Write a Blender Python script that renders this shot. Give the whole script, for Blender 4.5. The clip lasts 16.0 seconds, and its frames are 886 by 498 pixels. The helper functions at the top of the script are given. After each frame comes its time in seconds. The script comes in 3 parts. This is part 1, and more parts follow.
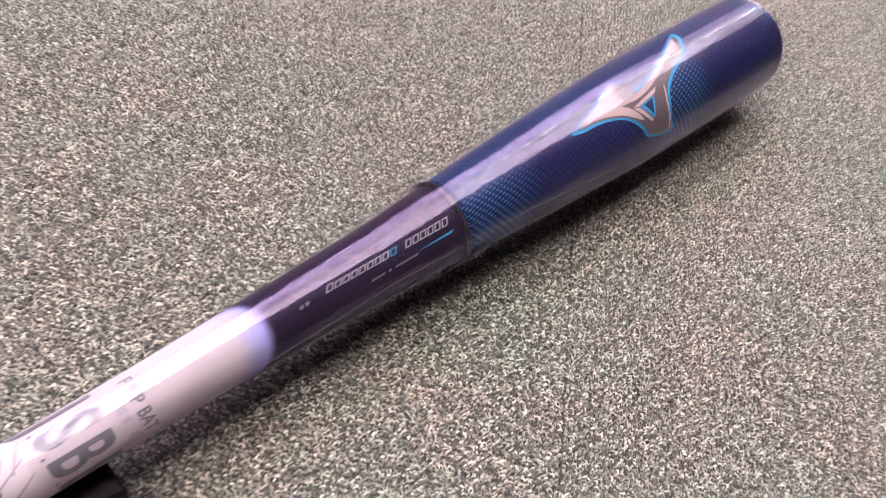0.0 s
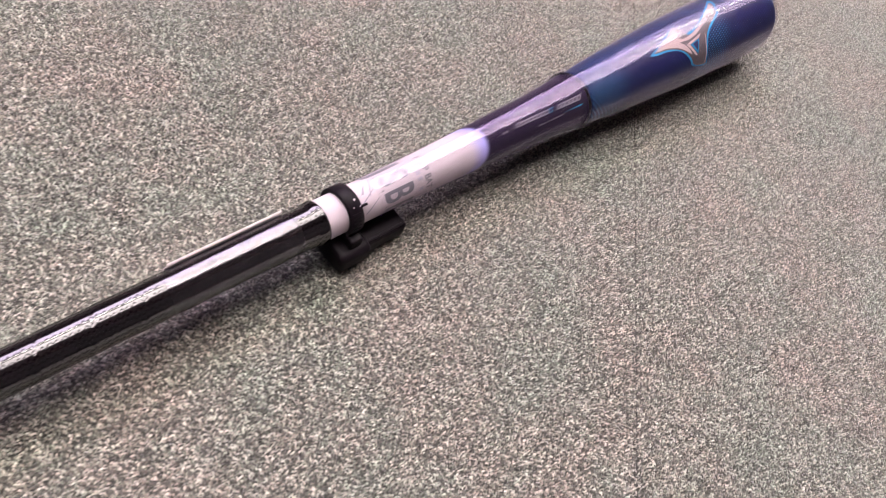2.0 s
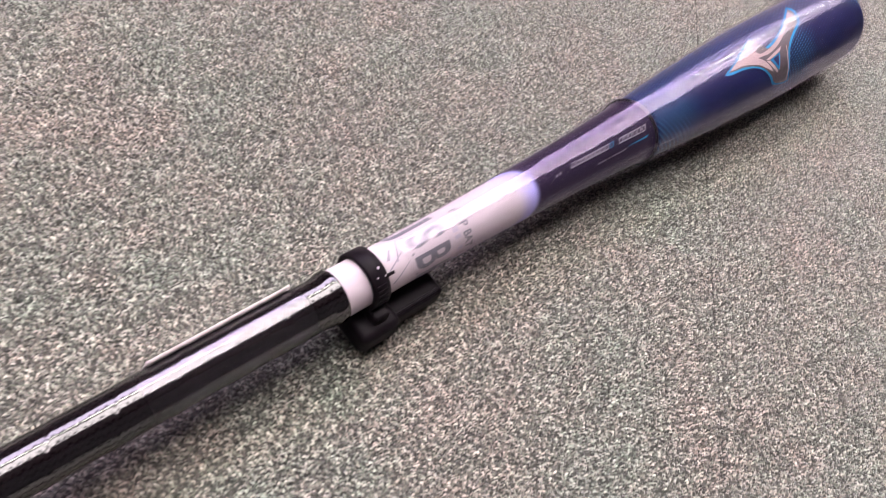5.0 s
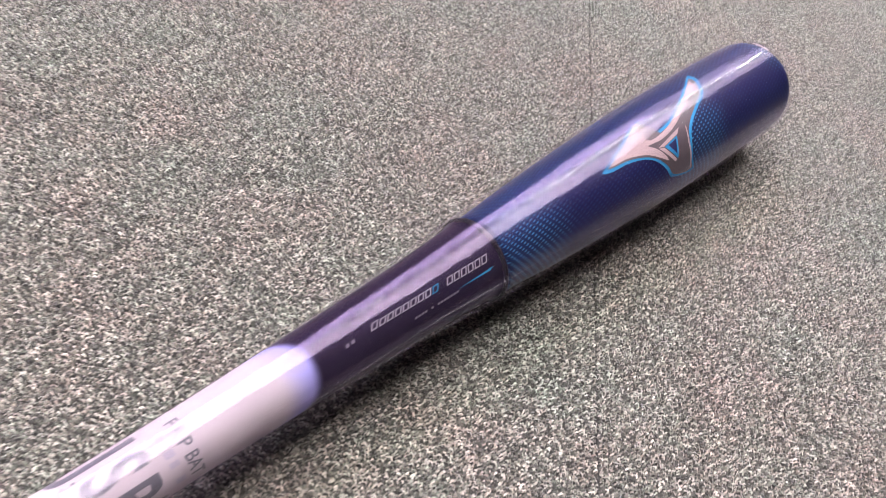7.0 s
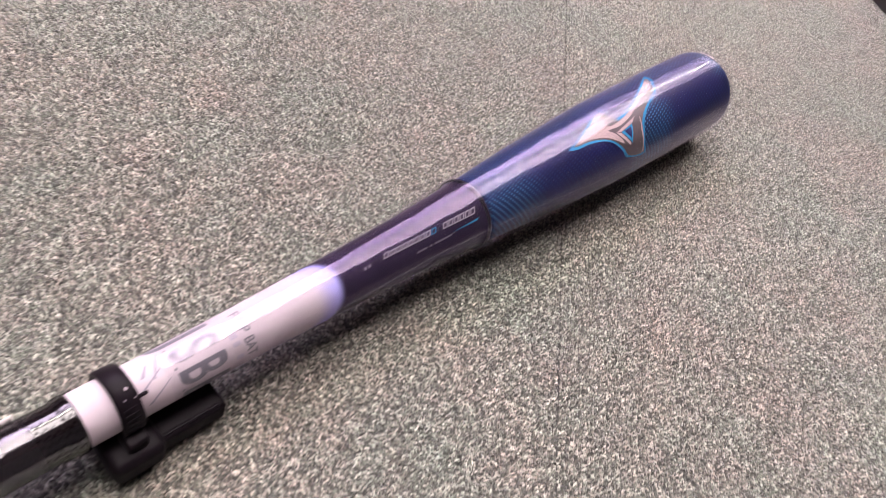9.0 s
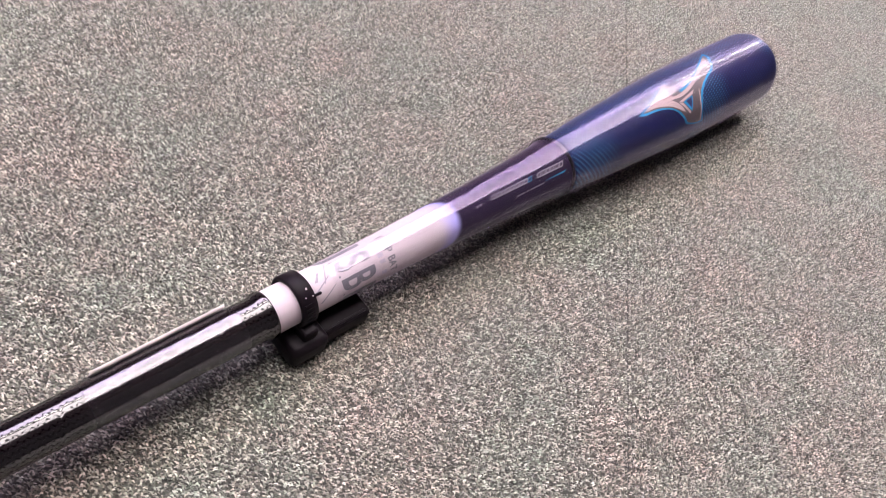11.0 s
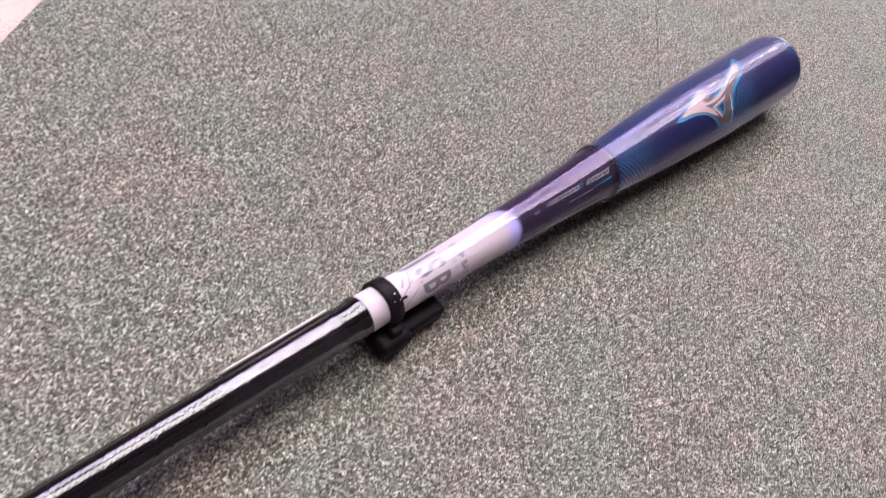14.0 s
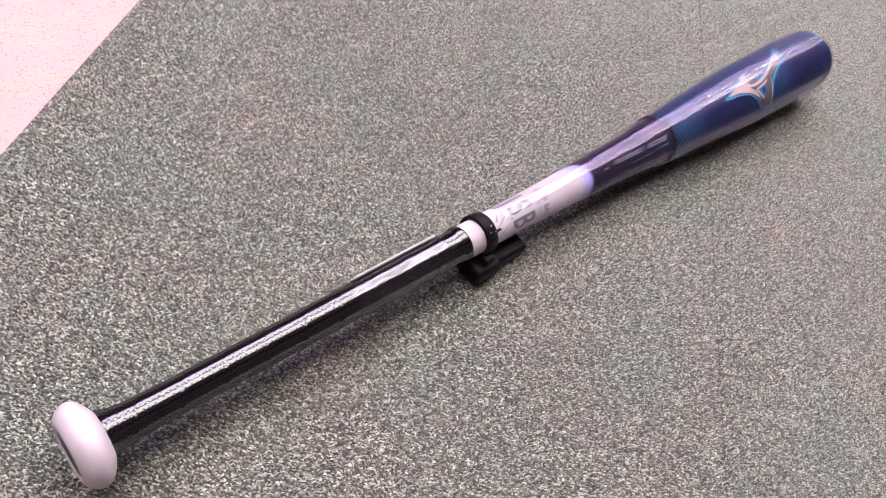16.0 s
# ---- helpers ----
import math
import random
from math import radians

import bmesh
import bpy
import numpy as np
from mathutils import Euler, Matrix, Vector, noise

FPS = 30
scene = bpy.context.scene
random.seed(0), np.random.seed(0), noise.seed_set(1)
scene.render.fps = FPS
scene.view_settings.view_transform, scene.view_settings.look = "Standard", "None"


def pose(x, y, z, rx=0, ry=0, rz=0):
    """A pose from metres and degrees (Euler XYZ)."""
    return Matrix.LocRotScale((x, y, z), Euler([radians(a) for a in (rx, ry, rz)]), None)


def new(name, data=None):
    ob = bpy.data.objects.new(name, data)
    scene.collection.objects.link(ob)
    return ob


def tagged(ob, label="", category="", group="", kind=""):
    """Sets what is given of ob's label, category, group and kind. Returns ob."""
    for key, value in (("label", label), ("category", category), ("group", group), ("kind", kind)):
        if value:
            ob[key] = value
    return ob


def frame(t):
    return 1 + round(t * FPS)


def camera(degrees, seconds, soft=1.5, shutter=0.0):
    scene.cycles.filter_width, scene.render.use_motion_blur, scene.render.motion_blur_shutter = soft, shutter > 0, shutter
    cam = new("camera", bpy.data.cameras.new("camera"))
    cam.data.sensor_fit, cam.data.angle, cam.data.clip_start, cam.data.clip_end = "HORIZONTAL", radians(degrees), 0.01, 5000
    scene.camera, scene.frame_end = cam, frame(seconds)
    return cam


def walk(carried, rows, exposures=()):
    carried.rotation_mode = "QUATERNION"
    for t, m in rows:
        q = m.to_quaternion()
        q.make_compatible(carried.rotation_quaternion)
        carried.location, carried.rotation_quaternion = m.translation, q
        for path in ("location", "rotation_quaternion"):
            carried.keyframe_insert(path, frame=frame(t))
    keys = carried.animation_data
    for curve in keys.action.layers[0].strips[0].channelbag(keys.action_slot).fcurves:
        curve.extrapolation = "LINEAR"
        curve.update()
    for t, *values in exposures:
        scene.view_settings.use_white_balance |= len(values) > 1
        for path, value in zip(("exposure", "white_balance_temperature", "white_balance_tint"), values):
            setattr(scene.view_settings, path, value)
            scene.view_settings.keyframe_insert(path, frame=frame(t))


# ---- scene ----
cam = camera(61.0, 16.0, soft=0.8, shutter=0.4)
ROWS = [
    (0.0, 0.3174, -0.1367, 0.3151, 37.45, -11.72, -42.42),
    (0.5, 0.2575, -0.1446, 0.3456, 37.57, -14.18, -42.75),
    (1.0, 0.1909, -0.1559, 0.3628, 36.42, -16.36, -42.55),
    (1.5, 0.1246, -0.1616, 0.3780, 35.59, -18.51, -42.20),
    (2.0, 0.0675, -0.1641, 0.3855, 34.78, -19.76, -41.64),
    (2.5, 0.0306, -0.1669, 0.3951, 34.13, -20.24, -41.05),
    (3.0, 0.0063, -0.1526, 0.3921, 33.44, -20.71, -40.74),
    (5.5, 0.1778, -0.1148, 0.3348, 36.12, -15.99, -41.14),
    (6.0, 0.2282, -0.1142, 0.3344, 37.80, -15.09, -42.00),
    (6.5, 0.2651, -0.1139, 0.3307, 38.99, -14.73, -42.99),
    (7.0, 0.2940, -0.1053, 0.3065, 39.64, -15.08, -43.83),
    (7.5, 0.3268, -0.1014, 0.2801, 40.58, -15.79, -44.40),
    (8.0, 0.3248, -0.1027, 0.2749, 41.33, -16.90, -44.90),
    (8.5, 0.2925, -0.1173, 0.3060, 40.55, -17.23, -44.04),
    (9.0, 0.2219, -0.1488, 0.3488, 40.27, -17.50, -43.54),
    (9.5, 0.1631, -0.1668, 0.3760, 39.72, -17.35, -43.02),
    (10.0, 0.1258, -0.1764, 0.3930, 38.52, -16.34, -42.01),
    (12.5, 0.1248, -0.1111, 0.3586, 36.80, -19.95, -41.11),
    (13.0, 0.1533, -0.1085, 0.3964, 34.83, -16.73, -41.73),
    (13.5, 0.1224, -0.1028, 0.4040, 34.39, -17.97, -41.80),
    (14.0, 0.0741, -0.1329, 0.4238, 35.88, -16.60, -41.85),
    (14.5, 0.0274, -0.1429, 0.4229, 35.99, -17.09, -41.54),
    (15.0, -0.0013, -0.1479, 0.4356, 35.82, -17.72, -40.87),
    (15.5, -0.0215, -0.1517, 0.4421, 35.68, -18.10, -40.25),
    (16.0, -0.0344, -0.1449, 0.4366, 35.43, -18.37, -39.90),
]
walk(cam, [(t, pose(x, y, z, rx, ry, rz)) for t, x, y, z, rx, ry, rz in ROWS], exposures=[(0.0, 0.03, 6650, 10), (3.0, 0.06, 6620, 11), (5.5, 0.01, 6440, 9), (7.5, 0.0, 6340, 9), (9.0, 0.06, 6620, 11), (10.0, 0.10, 6600, 11), (12.5, 0.0, 6290, 9), (16.0, -0.05, 6280, 10)])

# ---- light of the room: a shop ceiling with rows of fluorescent panels ----
CEIL = 2.6
LAMP = 2.12
world = bpy.data.worlds.new("room_air")
scene.world = world
world.use_nodes = True
world.node_tree.nodes["Background"].inputs[0].default_value = (0.9, 0.92, 1.0, 1)
world.node_tree.nodes["Background"].inputs[1].default_value = 0.05


# ---- materials ----
class Mat:
    """A node material with short calls for the nodes that are used again and again."""

    def __init__(self, name):
        self.m = bpy.data.materials.new(name)
        self.m.use_nodes = True
        self.t = self.m.node_tree
        self.b = self.t.nodes["Principled BSDF"]
        self.out = self.t.nodes["Material Output"]

    def node(self, kind, **props):
        n = self.t.nodes.new(kind)
        for k, v in props.items():
            setattr(n, k, v)
        return n

    def link(self, a, b):
        self.t.links.new(a, b)

    def put(self, sock, v):
        if hasattr(v, "links"):
            self.link(v, sock)
        elif isinstance(v, tuple) and len(v) == 3 and sock.type == "RGBA":
            sock.default_value = (*v, 1)
        else:
            sock.default_value = v

    def set(self, **kw):
        for k, v in kw.items():
            self.put(self.b.inputs[k.replace("_", " ")], v)
        return self

    def math(self, op, a, b=0.0, c=0.0):
        n = self.node("ShaderNodeMath", operation=op)
        for i, v in enumerate((a, b, c)):
            self.put(n.inputs[i], v)
        return n.outputs[0]

    def smooth(self, v, lo, hi):
        n = self.node("ShaderNodeMapRange", interpolation_type="SMOOTHSTEP")
        for i, x in enumerate((v, lo, hi, 0.0, 1.0)):
            self.put(n.inputs[i], x)
        return n.outputs[0]

    def mix(self, f, a, b):
        n = self.node("ShaderNodeMix", data_type="RGBA")
        self.put(n.inputs[0], f)
        self.put(n.inputs[6], a)
        self.put(n.inputs[7], b)
        return n.outputs[2]

    def obj(self):
        return self.node("ShaderNodeTexCoord").outputs["Object"]

    def uv(self):
        """The painted surface's own scale: angle round the axis in radians, metres along it."""
        n = self.node("ShaderNodeSeparateXYZ")
        self.link(self.node("ShaderNodeTexCoord").outputs["UV"], n.inputs[0])
        return n.outputs[0], n.outputs[1]

    def noise(self, scale, detail=2.0, vec=None, rough=0.5):
        n = self.node("ShaderNodeTexNoise")
        n.inputs["Scale"].default_value = scale
        n.inputs["Detail"].default_value = detail
        n.inputs["Roughness"].default_value = rough
        self.link(vec if vec is not None else self.obj(), n.inputs["Vector"])
        return n.outputs["Fac"]

    def ramp(self, f, *stops):
        n = self.node("ShaderNodeValToRGB")
        while len(n.color_ramp.elements) < len(stops):
            n.color_ramp.elements.new(0.5)
        for e, (p, c) in zip(n.color_ramp.elements, stops):
            e.position, e.color = p, (*c, 1)
        self.link(f, n.inputs[0])
        return n.outputs[0]

    def bump(self, h, strength=0.3, dist=0.001):
        n = self.node("ShaderNodeBump")
        n.inputs["Strength"].default_value = strength
        n.inputs["Distance"].default_value = dist
        self.link(h, n.inputs["Height"])
        self.link(n.outputs[0], self.b.inputs["Normal"])
        return self


def plain(name, col, rough=0.5, metal=0.0, grain=0.0, scale=300.0, coat=0.0):
    m = Mat(name)
    n = m.noise(scale, 3)
    m.set(Base_Color=m.mix(n, tuple(c * (1 - grain) for c in col), tuple(min(1, c * (1 + grain)) for c in col)),
          Roughness=rough, Metallic=metal, Coat_Weight=coat)
    return m


def mat_pile():
    m = Mat("carpet_pile")
    rnd = m.node("ShaderNodeNewGeometry").outputs["Random Per Island"]
    grey = m.ramp(rnd, (0.0, (0.052, 0.052, 0.046)), (0.25, (0.114, 0.113, 0.100)), (0.6, (0.243, 0.235, 0.209)), (0.85, (0.405, 0.388, 0.350)), (1.0, (0.58, 0.552, 0.496)))
    big = m.math("ADD", m.math("MULTIPLY", m.noise(9.0, 3), 0.6), m.math("MULTIPLY", m.noise(42.0, 3), 0.4))
    hue = m.ramp(big, (0.36, (0.89, 1.0, 0.95)), (0.5, (0.985, 1.0, 0.965)), (0.64, (1.08, 0.985, 0.965)))
    yarn = m.ramp(m.math("FRACT", m.math("MULTIPLY", rnd, 53.7)), (0.0, (0.93, 1.02, 0.97)), (0.5, (1.0, 1.0, 1.0)), (1.0, (1.06, 0.98, 0.97)))   # single yarns lean green or rose
    tint = m.node("ShaderNodeMix", data_type="RGBA", blend_type="MULTIPLY")
    tint.inputs[0].default_value = 1.0
    m.link(grey, tint.inputs[6])
    m.link(yarn, tint.inputs[7])
    grey = tint.outputs[2]
    n = m.node("ShaderNodeMix", data_type="RGBA", blend_type="MULTIPLY")
    n.inputs[0].default_value = 1.0
    m.link(grey, n.inputs[6])
    m.link(hue, n.inputs[7])
    clump = m.node("ShaderNodeMix", data_type="RGBA", blend_type="MULTIPLY")     # twists of darker and paler yarn
    clump.inputs[0].default_value = 1.0
    m.link(n.outputs[2], clump.inputs[6])
    m.link(m.ramp(m.noise(290.0, 1), (0.34, (0.66, 0.66, 0.66)), (0.5, (0.98, 0.98, 0.98)), (0.66, (1.30, 1.30, 1.30))), clump.inputs[7])
    n = clump
    fib = m.noise(2200.0, 2)
    m.set(Base_Color=m.mix(m.math("MULTIPLY", fib, 0.35), n.outputs[2], (0.05, 0.05, 0.045)), Roughness=0.92, Specular_IOR_Level=0.2,
          Sheen_Weight=0.9, Sheen_Roughness=0.42)
    m.bump(fib, 0.5, 0.0006)
    return m


def mat_far_carpet():
    m = Mat("carpet_far")
    v = m.node("ShaderNodeTexVoronoi")
    v.inputs["Scale"].default_value = 330.0
    m.link(m.obj(), v.inputs["Vector"])
    g = m.node("ShaderNodeSeparateColor")
    m.link(v.outputs["Color"], g.inputs[0])
    m.set(Base_Color=m.ramp(g.outputs[0], (0.0, (0.025, 0.025, 0.022)), (0.5, (0.115, 0.112, 0.100)), (1.0, (0.32, 0.307, 0.276))), Roughness=0.95)
    m.bump(v.outputs["Distance"], 0.8, 0.002)
    return m


def mat_backing():
    m = Mat("carpet_backing")
    m.set(Base_Color=m.ramp(m.noise(400.0, 2), (0.3, (0.040, 0.040, 0.037)), (0.8, (0.11, 0.108, 0.10))), Roughness=0.95)
    return m


def mat_vinyl():
    m = Mat("vinyl_floor")
    cloud = m.smooth(m.noise(45.0, 4), 0.35, 0.65)
    v = m.node("ShaderNodeTexVoronoi")
    v.inputs["Scale"].default_value = 430.0
    mp = m.node("ShaderNodeMapping")
    mp.inputs["Rotation"].default_value = (0, 0, 0.5)
    mp.inputs["Scale"].default_value = (1.0, 1.7, 1.0)
    m.link(m.obj(), mp.inputs[0])
    m.link(mp.outputs[0], v.inputs["Vector"])
    sep = m.node("ShaderNodeSeparateColor")
    m.link(v.outputs["Color"], sep.inputs[0])
    few = m.math("GREATER_THAN", sep.outputs[0], 0.35)
    spot = m.math("MULTIPLY", few, m.math("LESS_THAN", v.outputs["Distance"], m.math("ADD", 0.12, m.math("MULTIPLY", sep.outputs[1], 0.22))))
    base = m.mix(cloud, (0.43, 0.262, 0.264), (0.44, 0.279, 0.256))
    m.set(Base_Color=m.mix(spot, base, m.mix(sep.outputs[2], (0.12, 0.085, 0.08), (0.36, 0.22, 0.18))), Roughness=0.8, Specular_IOR_Level=0.0)
    return m


def mat_barrel():
    """Navy clear-coated urethane with a fish-scale weave of small cyan dashes that comes and goes."""
    m = Mat("barrel_paint")
    th, s = m.uv()
    arc = m.math("MULTIPLY", th, 0.033)
    a = m.math("SINE", m.math("MULTIPLY", m.math("ADD", m.math("MULTIPLY", s, 0.9), m.math("MULTIPLY", arc, 0.5)), 2 * math.pi / 0.0037))
    b = m.math("SINE", m.math("MULTIPLY", m.math("SUBTRACT", arc, m.math("MULTIPLY", s, 0.42)), 2 * math.pi / 0.0026))
    dash = m.math("MULTIPLY", m.smooth(a, -0.35, 0.35), m.smooth(b, 0.1, 0.8))
    # where the weave shows: bands along the barrel, broken by slow clouds
    def band(c, w):
        return m.math("SUBTRACT", 1.0, m.smooth(m.math("ABSOLUTE", m.math("SUBTRACT", s, c)), w * 0.25, w))
    low = m.math("SUBTRACT", 1.0, m.smooth(th, 0.5, 1.25))
    w1 = m.math("MULTIPLY", band(0.527, 0.055), m.math("SUBTRACT", 1.0, m.math("MULTIPLY", m.smooth(th, 0.9, 1.6), 0.7)))
    w2 = m.math("MULTIPLY", band(0.688, 0.038), m.math("SUBTRACT", 1.0, m.smooth(th, 1.1, 1.6)))
    w3 = m.math("MULTIPLY", band(0.818, 0.040), m.smooth(th, 0.9, 1.5))
    w4 = m.math("MULTIPLY", m.smooth(th, 1.6, 2.0), 0.4)
    w = m.math("MAXIMUM", m.math("MAXIMUM", w1, w2), m.math("MAXIMUM", w3, w4))
    w = m.math("MAXIMUM", w, m.math("ADD", m.math("MULTIPLY", low, 0.10), 0.08))
    far = m.noise(60.0, 2)
    deep = m.mix(far, (0.004, 0.0035, 0.036), (0.007, 0.006, 0.050))
    teal = m.mix(m.smooth(w, 0.0, 1.0), deep, (0.006, 0.014, 0.06))
    show = m.math("MULTIPLY", dash, w)
    col = m.mix(show, teal, (0.065, 0.20, 0.36))
    m.set(Base_Color=col, Metallic=m.math("ADD", 0.1, m.math("MULTIPLY", show, 0.4)), Roughness=0.30, IOR=1.36, Specular_Tint=(0.86, 0.74, 1.0))
    m.bump(m.noise(900.0, 2), 0.03, 0.0002)
    return m


def mat_shaft():
    """Pearl white below, dark violet metallic above, with a soft lavender blend between them."""
    m = Mat("shaft_paint")
    th, s = m.uv()
    d = m.math("SUBTRACT", th, 1.15)
    edge = m.math("SUBTRACT", 0.4135, m.math("MULTIPLY", m.math("MULTIPLY", d, d), 0.0040))
    x = m.math("SUBTRACT", s, edge)
    sparkle = m.noise(3500.0, 1)
    violet = m.mix(sparkle, (0.014, 0.009, 0.026), (0.038, 0.026, 0.055))
    white = m.mix(m.noise(40.0, 2), (0.385, 0.333, 0.366), (0.41, 0.352, 0.385))
    pale = m.mix(m.smooth(x, -0.016, -0.002), white, (0.29, 0.27, 0.56))
    f = m.smooth(x, -0.0030, 0.0030)
    m.set(Base_Color=m.mix(f, pale, violet), Metallic=m.math("MULTIPLY", f, 0.55), Roughness=0.30, IOR=1.25, Specular_IOR_Level=m.math("MULTIPLY", f, 0.5), Specular_Tint=(0.88, 0.76, 1.0))
    return m


def mat_grip():
    m = Mat("grip_tape")
    th, s = m.uv()
    bare = m.math("ADD", m.math("SUBTRACT", 1.0, m.smooth(s, 0.176, 0.186)), m.smooth(s, 0.258, 0.263))   # smooth under the clear label sleeve
    sway = m.math("SUBTRACT", m.noise(150.0, 2), 0.5)
    th = m.math("ADD", th, m.math("MULTIPLY", sway, 0.22))
    # rows of short ribs that wave along the grip, pressed into the tape
    wave = m.math("SINE", m.math("MULTIPLY", s, 2 * math.pi / 0.0034))
    row = m.math("SINE", m.math("ADD", m.math("MULTIPLY", th, 24.0), m.math("MULTIPLY", wave, 1.1)))
    a = m.smooth(m.math("SINE", m.math("MULTIPLY", m.math("ADD", m.math("ADD", s, m.math("MULTIPLY", sway, 0.0016)), m.math("MULTIPLY", th, 0.0035)), 2 * math.pi / 0.0021)), -0.3, 0.7)
    pit = m.math("MULTIPLY", m.smooth(row, 0.2, 0.9), m.math("ADD", 0.35, m.math("MULTIPLY", a, 0.65)))
    pit = m.math("MULTIPLY", m.math("MULTIPLY", pit, m.smooth(m.noise(210.0, 2), 0.24, 0.45)), bare)
    h = m.math("ADD", m.math("MULTIPLY", pit, -1.0), m.math("MULTIPLY", m.noise(240.0, 1), 0.10))
    keep = m.math("SUBTRACT", 1.0, m.math("MULTIPLY", pit, 0.85))
    m.set(Base_Color=m.mix(m.noise(80.0, 3), (0.0012, 0.0008, 0.0012), (0.0036, 0.0024, 0.0036)), Roughness=0.3, Specular_IOR_Level=0.0,
          Coat_Weight=keep, Coat_IOR=1.88, Coat_Roughness=0.11)
    m.bump(h, 0.75, 0.0005)
    return m


def mat_film(name="clear_film", base=0.033, rim=0.65, rough=0.115):
    """Thin clear shrink wrap: see-through, with gloss that grows at grazing angles."""
    m = Mat(name)
    clear = m.node("ShaderNodeBsdfTransparent")
    clear.inputs[0].default_value = (0.96, 0.96, 0.965, 1)
    haze = m.node("ShaderNodeBsdfDiffuse")
    haze.inputs[0].default_value = (0.55, 0.54, 0.56, 1)
    skin = m.node("ShaderNodeMixShader")
    skin.inputs[0].default_value = 0.004
    m.link(clear.outputs[0], skin.inputs[1])
    m.link(haze.outputs[0], skin.inputs[2])
    gloss = m.node("ShaderNodeBsdfGlossy")
    gloss.inputs["Color"].default_value = (0.92, 0.84, 1.0, 1)
    gloss.inputs["Roughness"].default_value = rough
    face = m.node("ShaderNodeLayerWeight").outputs["Facing"]
    gain = m.math("ADD", base, m.math("MULTIPLY", m.math("POWER", face, 5.0), rim))
    bump = m.node("ShaderNodeBump")
    bump.inputs["Strength"].default_value = 0.03
    bump.inputs["Distance"].default_value = 0.002
    mp = m.node("ShaderNodeMapping")
    mp.inputs["Scale"].default_value = (0.08, 1.0, 1.0)
    m.link(m.obj(), mp.inputs[0])
    m.link(m.noise(220.0, 3, mp.outputs[0]), bump.inputs["Height"])
    m.link(bump.outputs[0], gloss.inputs["Normal"])
    mx = m.node("ShaderNodeMixShader")
    m.link(gain, mx.inputs[0])
    m.link(skin.outputs[0], mx.inputs[1])
    m.link(gloss.outputs[0], mx.inputs[2])
    m.link(mx.outputs[0], m.out.inputs["Surface"])
    return m


def mat_glow(name, col, strength):
    m = Mat(name)
    m.set(Base_Color=(0.8, 0.8, 0.8), Emission_Color=col, Emission_Strength=strength)
    return m


PILE, FAR, BACK, VINYL = mat_pile(), mat_far_carpet(), mat_backing(), mat_vinyl()
BARREL, SHAFT, GRIP, FILM = mat_barrel(), mat_shaft(), mat_grip(), mat_film()
FILM_THIN = mat_film("thin_clear_film", 0.022, 0.15, 0.12)
KNOB = plain("knob_white", (0.50, 0.425, 0.465), 0.38, 0, 0.03, 60, 0.3)
BLACK = plain("tag_black", (0.0065, 0.0045, 0.0065), 0.42, 0, 0.25, 500).set(Specular_IOR_Level=0.07)
PLUG = plain("plug_black", (0.012, 0.012, 0.013), 0.5, 0, 0.2, 300)
CYAN = plain("logo_cyan", (0.03, 0.185, 0.36), 0.45, 0.0, 0.06, 200, 0.0).set(Specular_IOR_Level=0.04)
SILVER = plain("logo_silver", (0.34, 0.255, 0.262), 0.45, 0.0, 0.05, 700, 0.0).set(Specular_IOR_Level=0.04)
BRONZE = plain("logo_bronze", (0.075, 0.058, 0.066), 0.4, 0.1, 0.10, 700, 0.0)
NAVY = plain("logo_navy", (0.012, 0.016, 0.09), 0.3, 0.2, 0.1, 300, 1.0)
INK = plain("ink_grey", (0.11, 0.105, 0.13), 0.45, 0, 0.1, 900)
EMBLEM = plain("emblem_grey", (0.20, 0.18, 0.225), 0.45, 0, 0.1, 900)
INK_PALE = plain("ink_pale", (0.30, 0.265, 0.33), 0.45, 0, 0.1, 900)
LETTER = plain("letter_silver", (0.42, 0.38, 0.45), 0.3, 0.4, 0.05, 900)
LETTER_DIM = plain("letter_dim", (0.20, 0.17, 0.23), 0.35, 0.3, 0.05, 900)
DOT = plain("perforation", (0.17, 0.17, 0.17), 0.5, 0, 0.1, 900)
COLLAR = plain("collar_violet", (0.045, 0.036, 0.06), 0.22, 0.7, 0.1, 400)
RIM = plain("rim_white", (0.55, 0.45, 0.47), 0.4, 0, 0.04, 300)
PAPER = plain("label_paper", (0.62, 0.56, 0.56), 0.6, 0, 0.06, 150)
WALLM = plain("wall_paint", (0.30, 0.29, 0.295), 0.8, 0, 0.04, 12)
# for the unseen walls that mirror in the bat's front, darkened to keep it black
WALL_DARK = plain("wall_kept_dark", (0.045, 0.043, 0.045), 0.8, 0, 0.04, 12)
CEILM = plain("ceiling_tile", (0.22, 0.215, 0.22), 0.85, 0, 0.05, 60)
STEEL = plain("fixture_white", (0.75, 0.75, 0.76), 0.5, 0, 0.03, 40)
DARK = plain("dark_laminate", (0.025, 0.022, 0.024), 0.5, 0, 0.2, 90)
# strengths and tints of the unseen panels are set for the bat's reflections
GLOW = mat_glow("panel_glow", (1.0, 0.90, 0.94), LAMP * 1.0)
GLOW_COOL = mat_glow("panel_glow_cool", (0.86, 0.78, 1.0), LAMP * 1.2)
GLOW_DIM = mat_glow("panel_glow_dim", (1.0, 0.93, 0.93), LAMP * 0.2)
GLOW_NEAR = mat_glow("panel_glow_near", (1.0, 0.895, 0.91), LAMP * 4.6)
GLOW_NEAR_COOL = mat_glow("panel_glow_near_cool", (0.84, 0.70, 0.97), LAMP * 4.6)
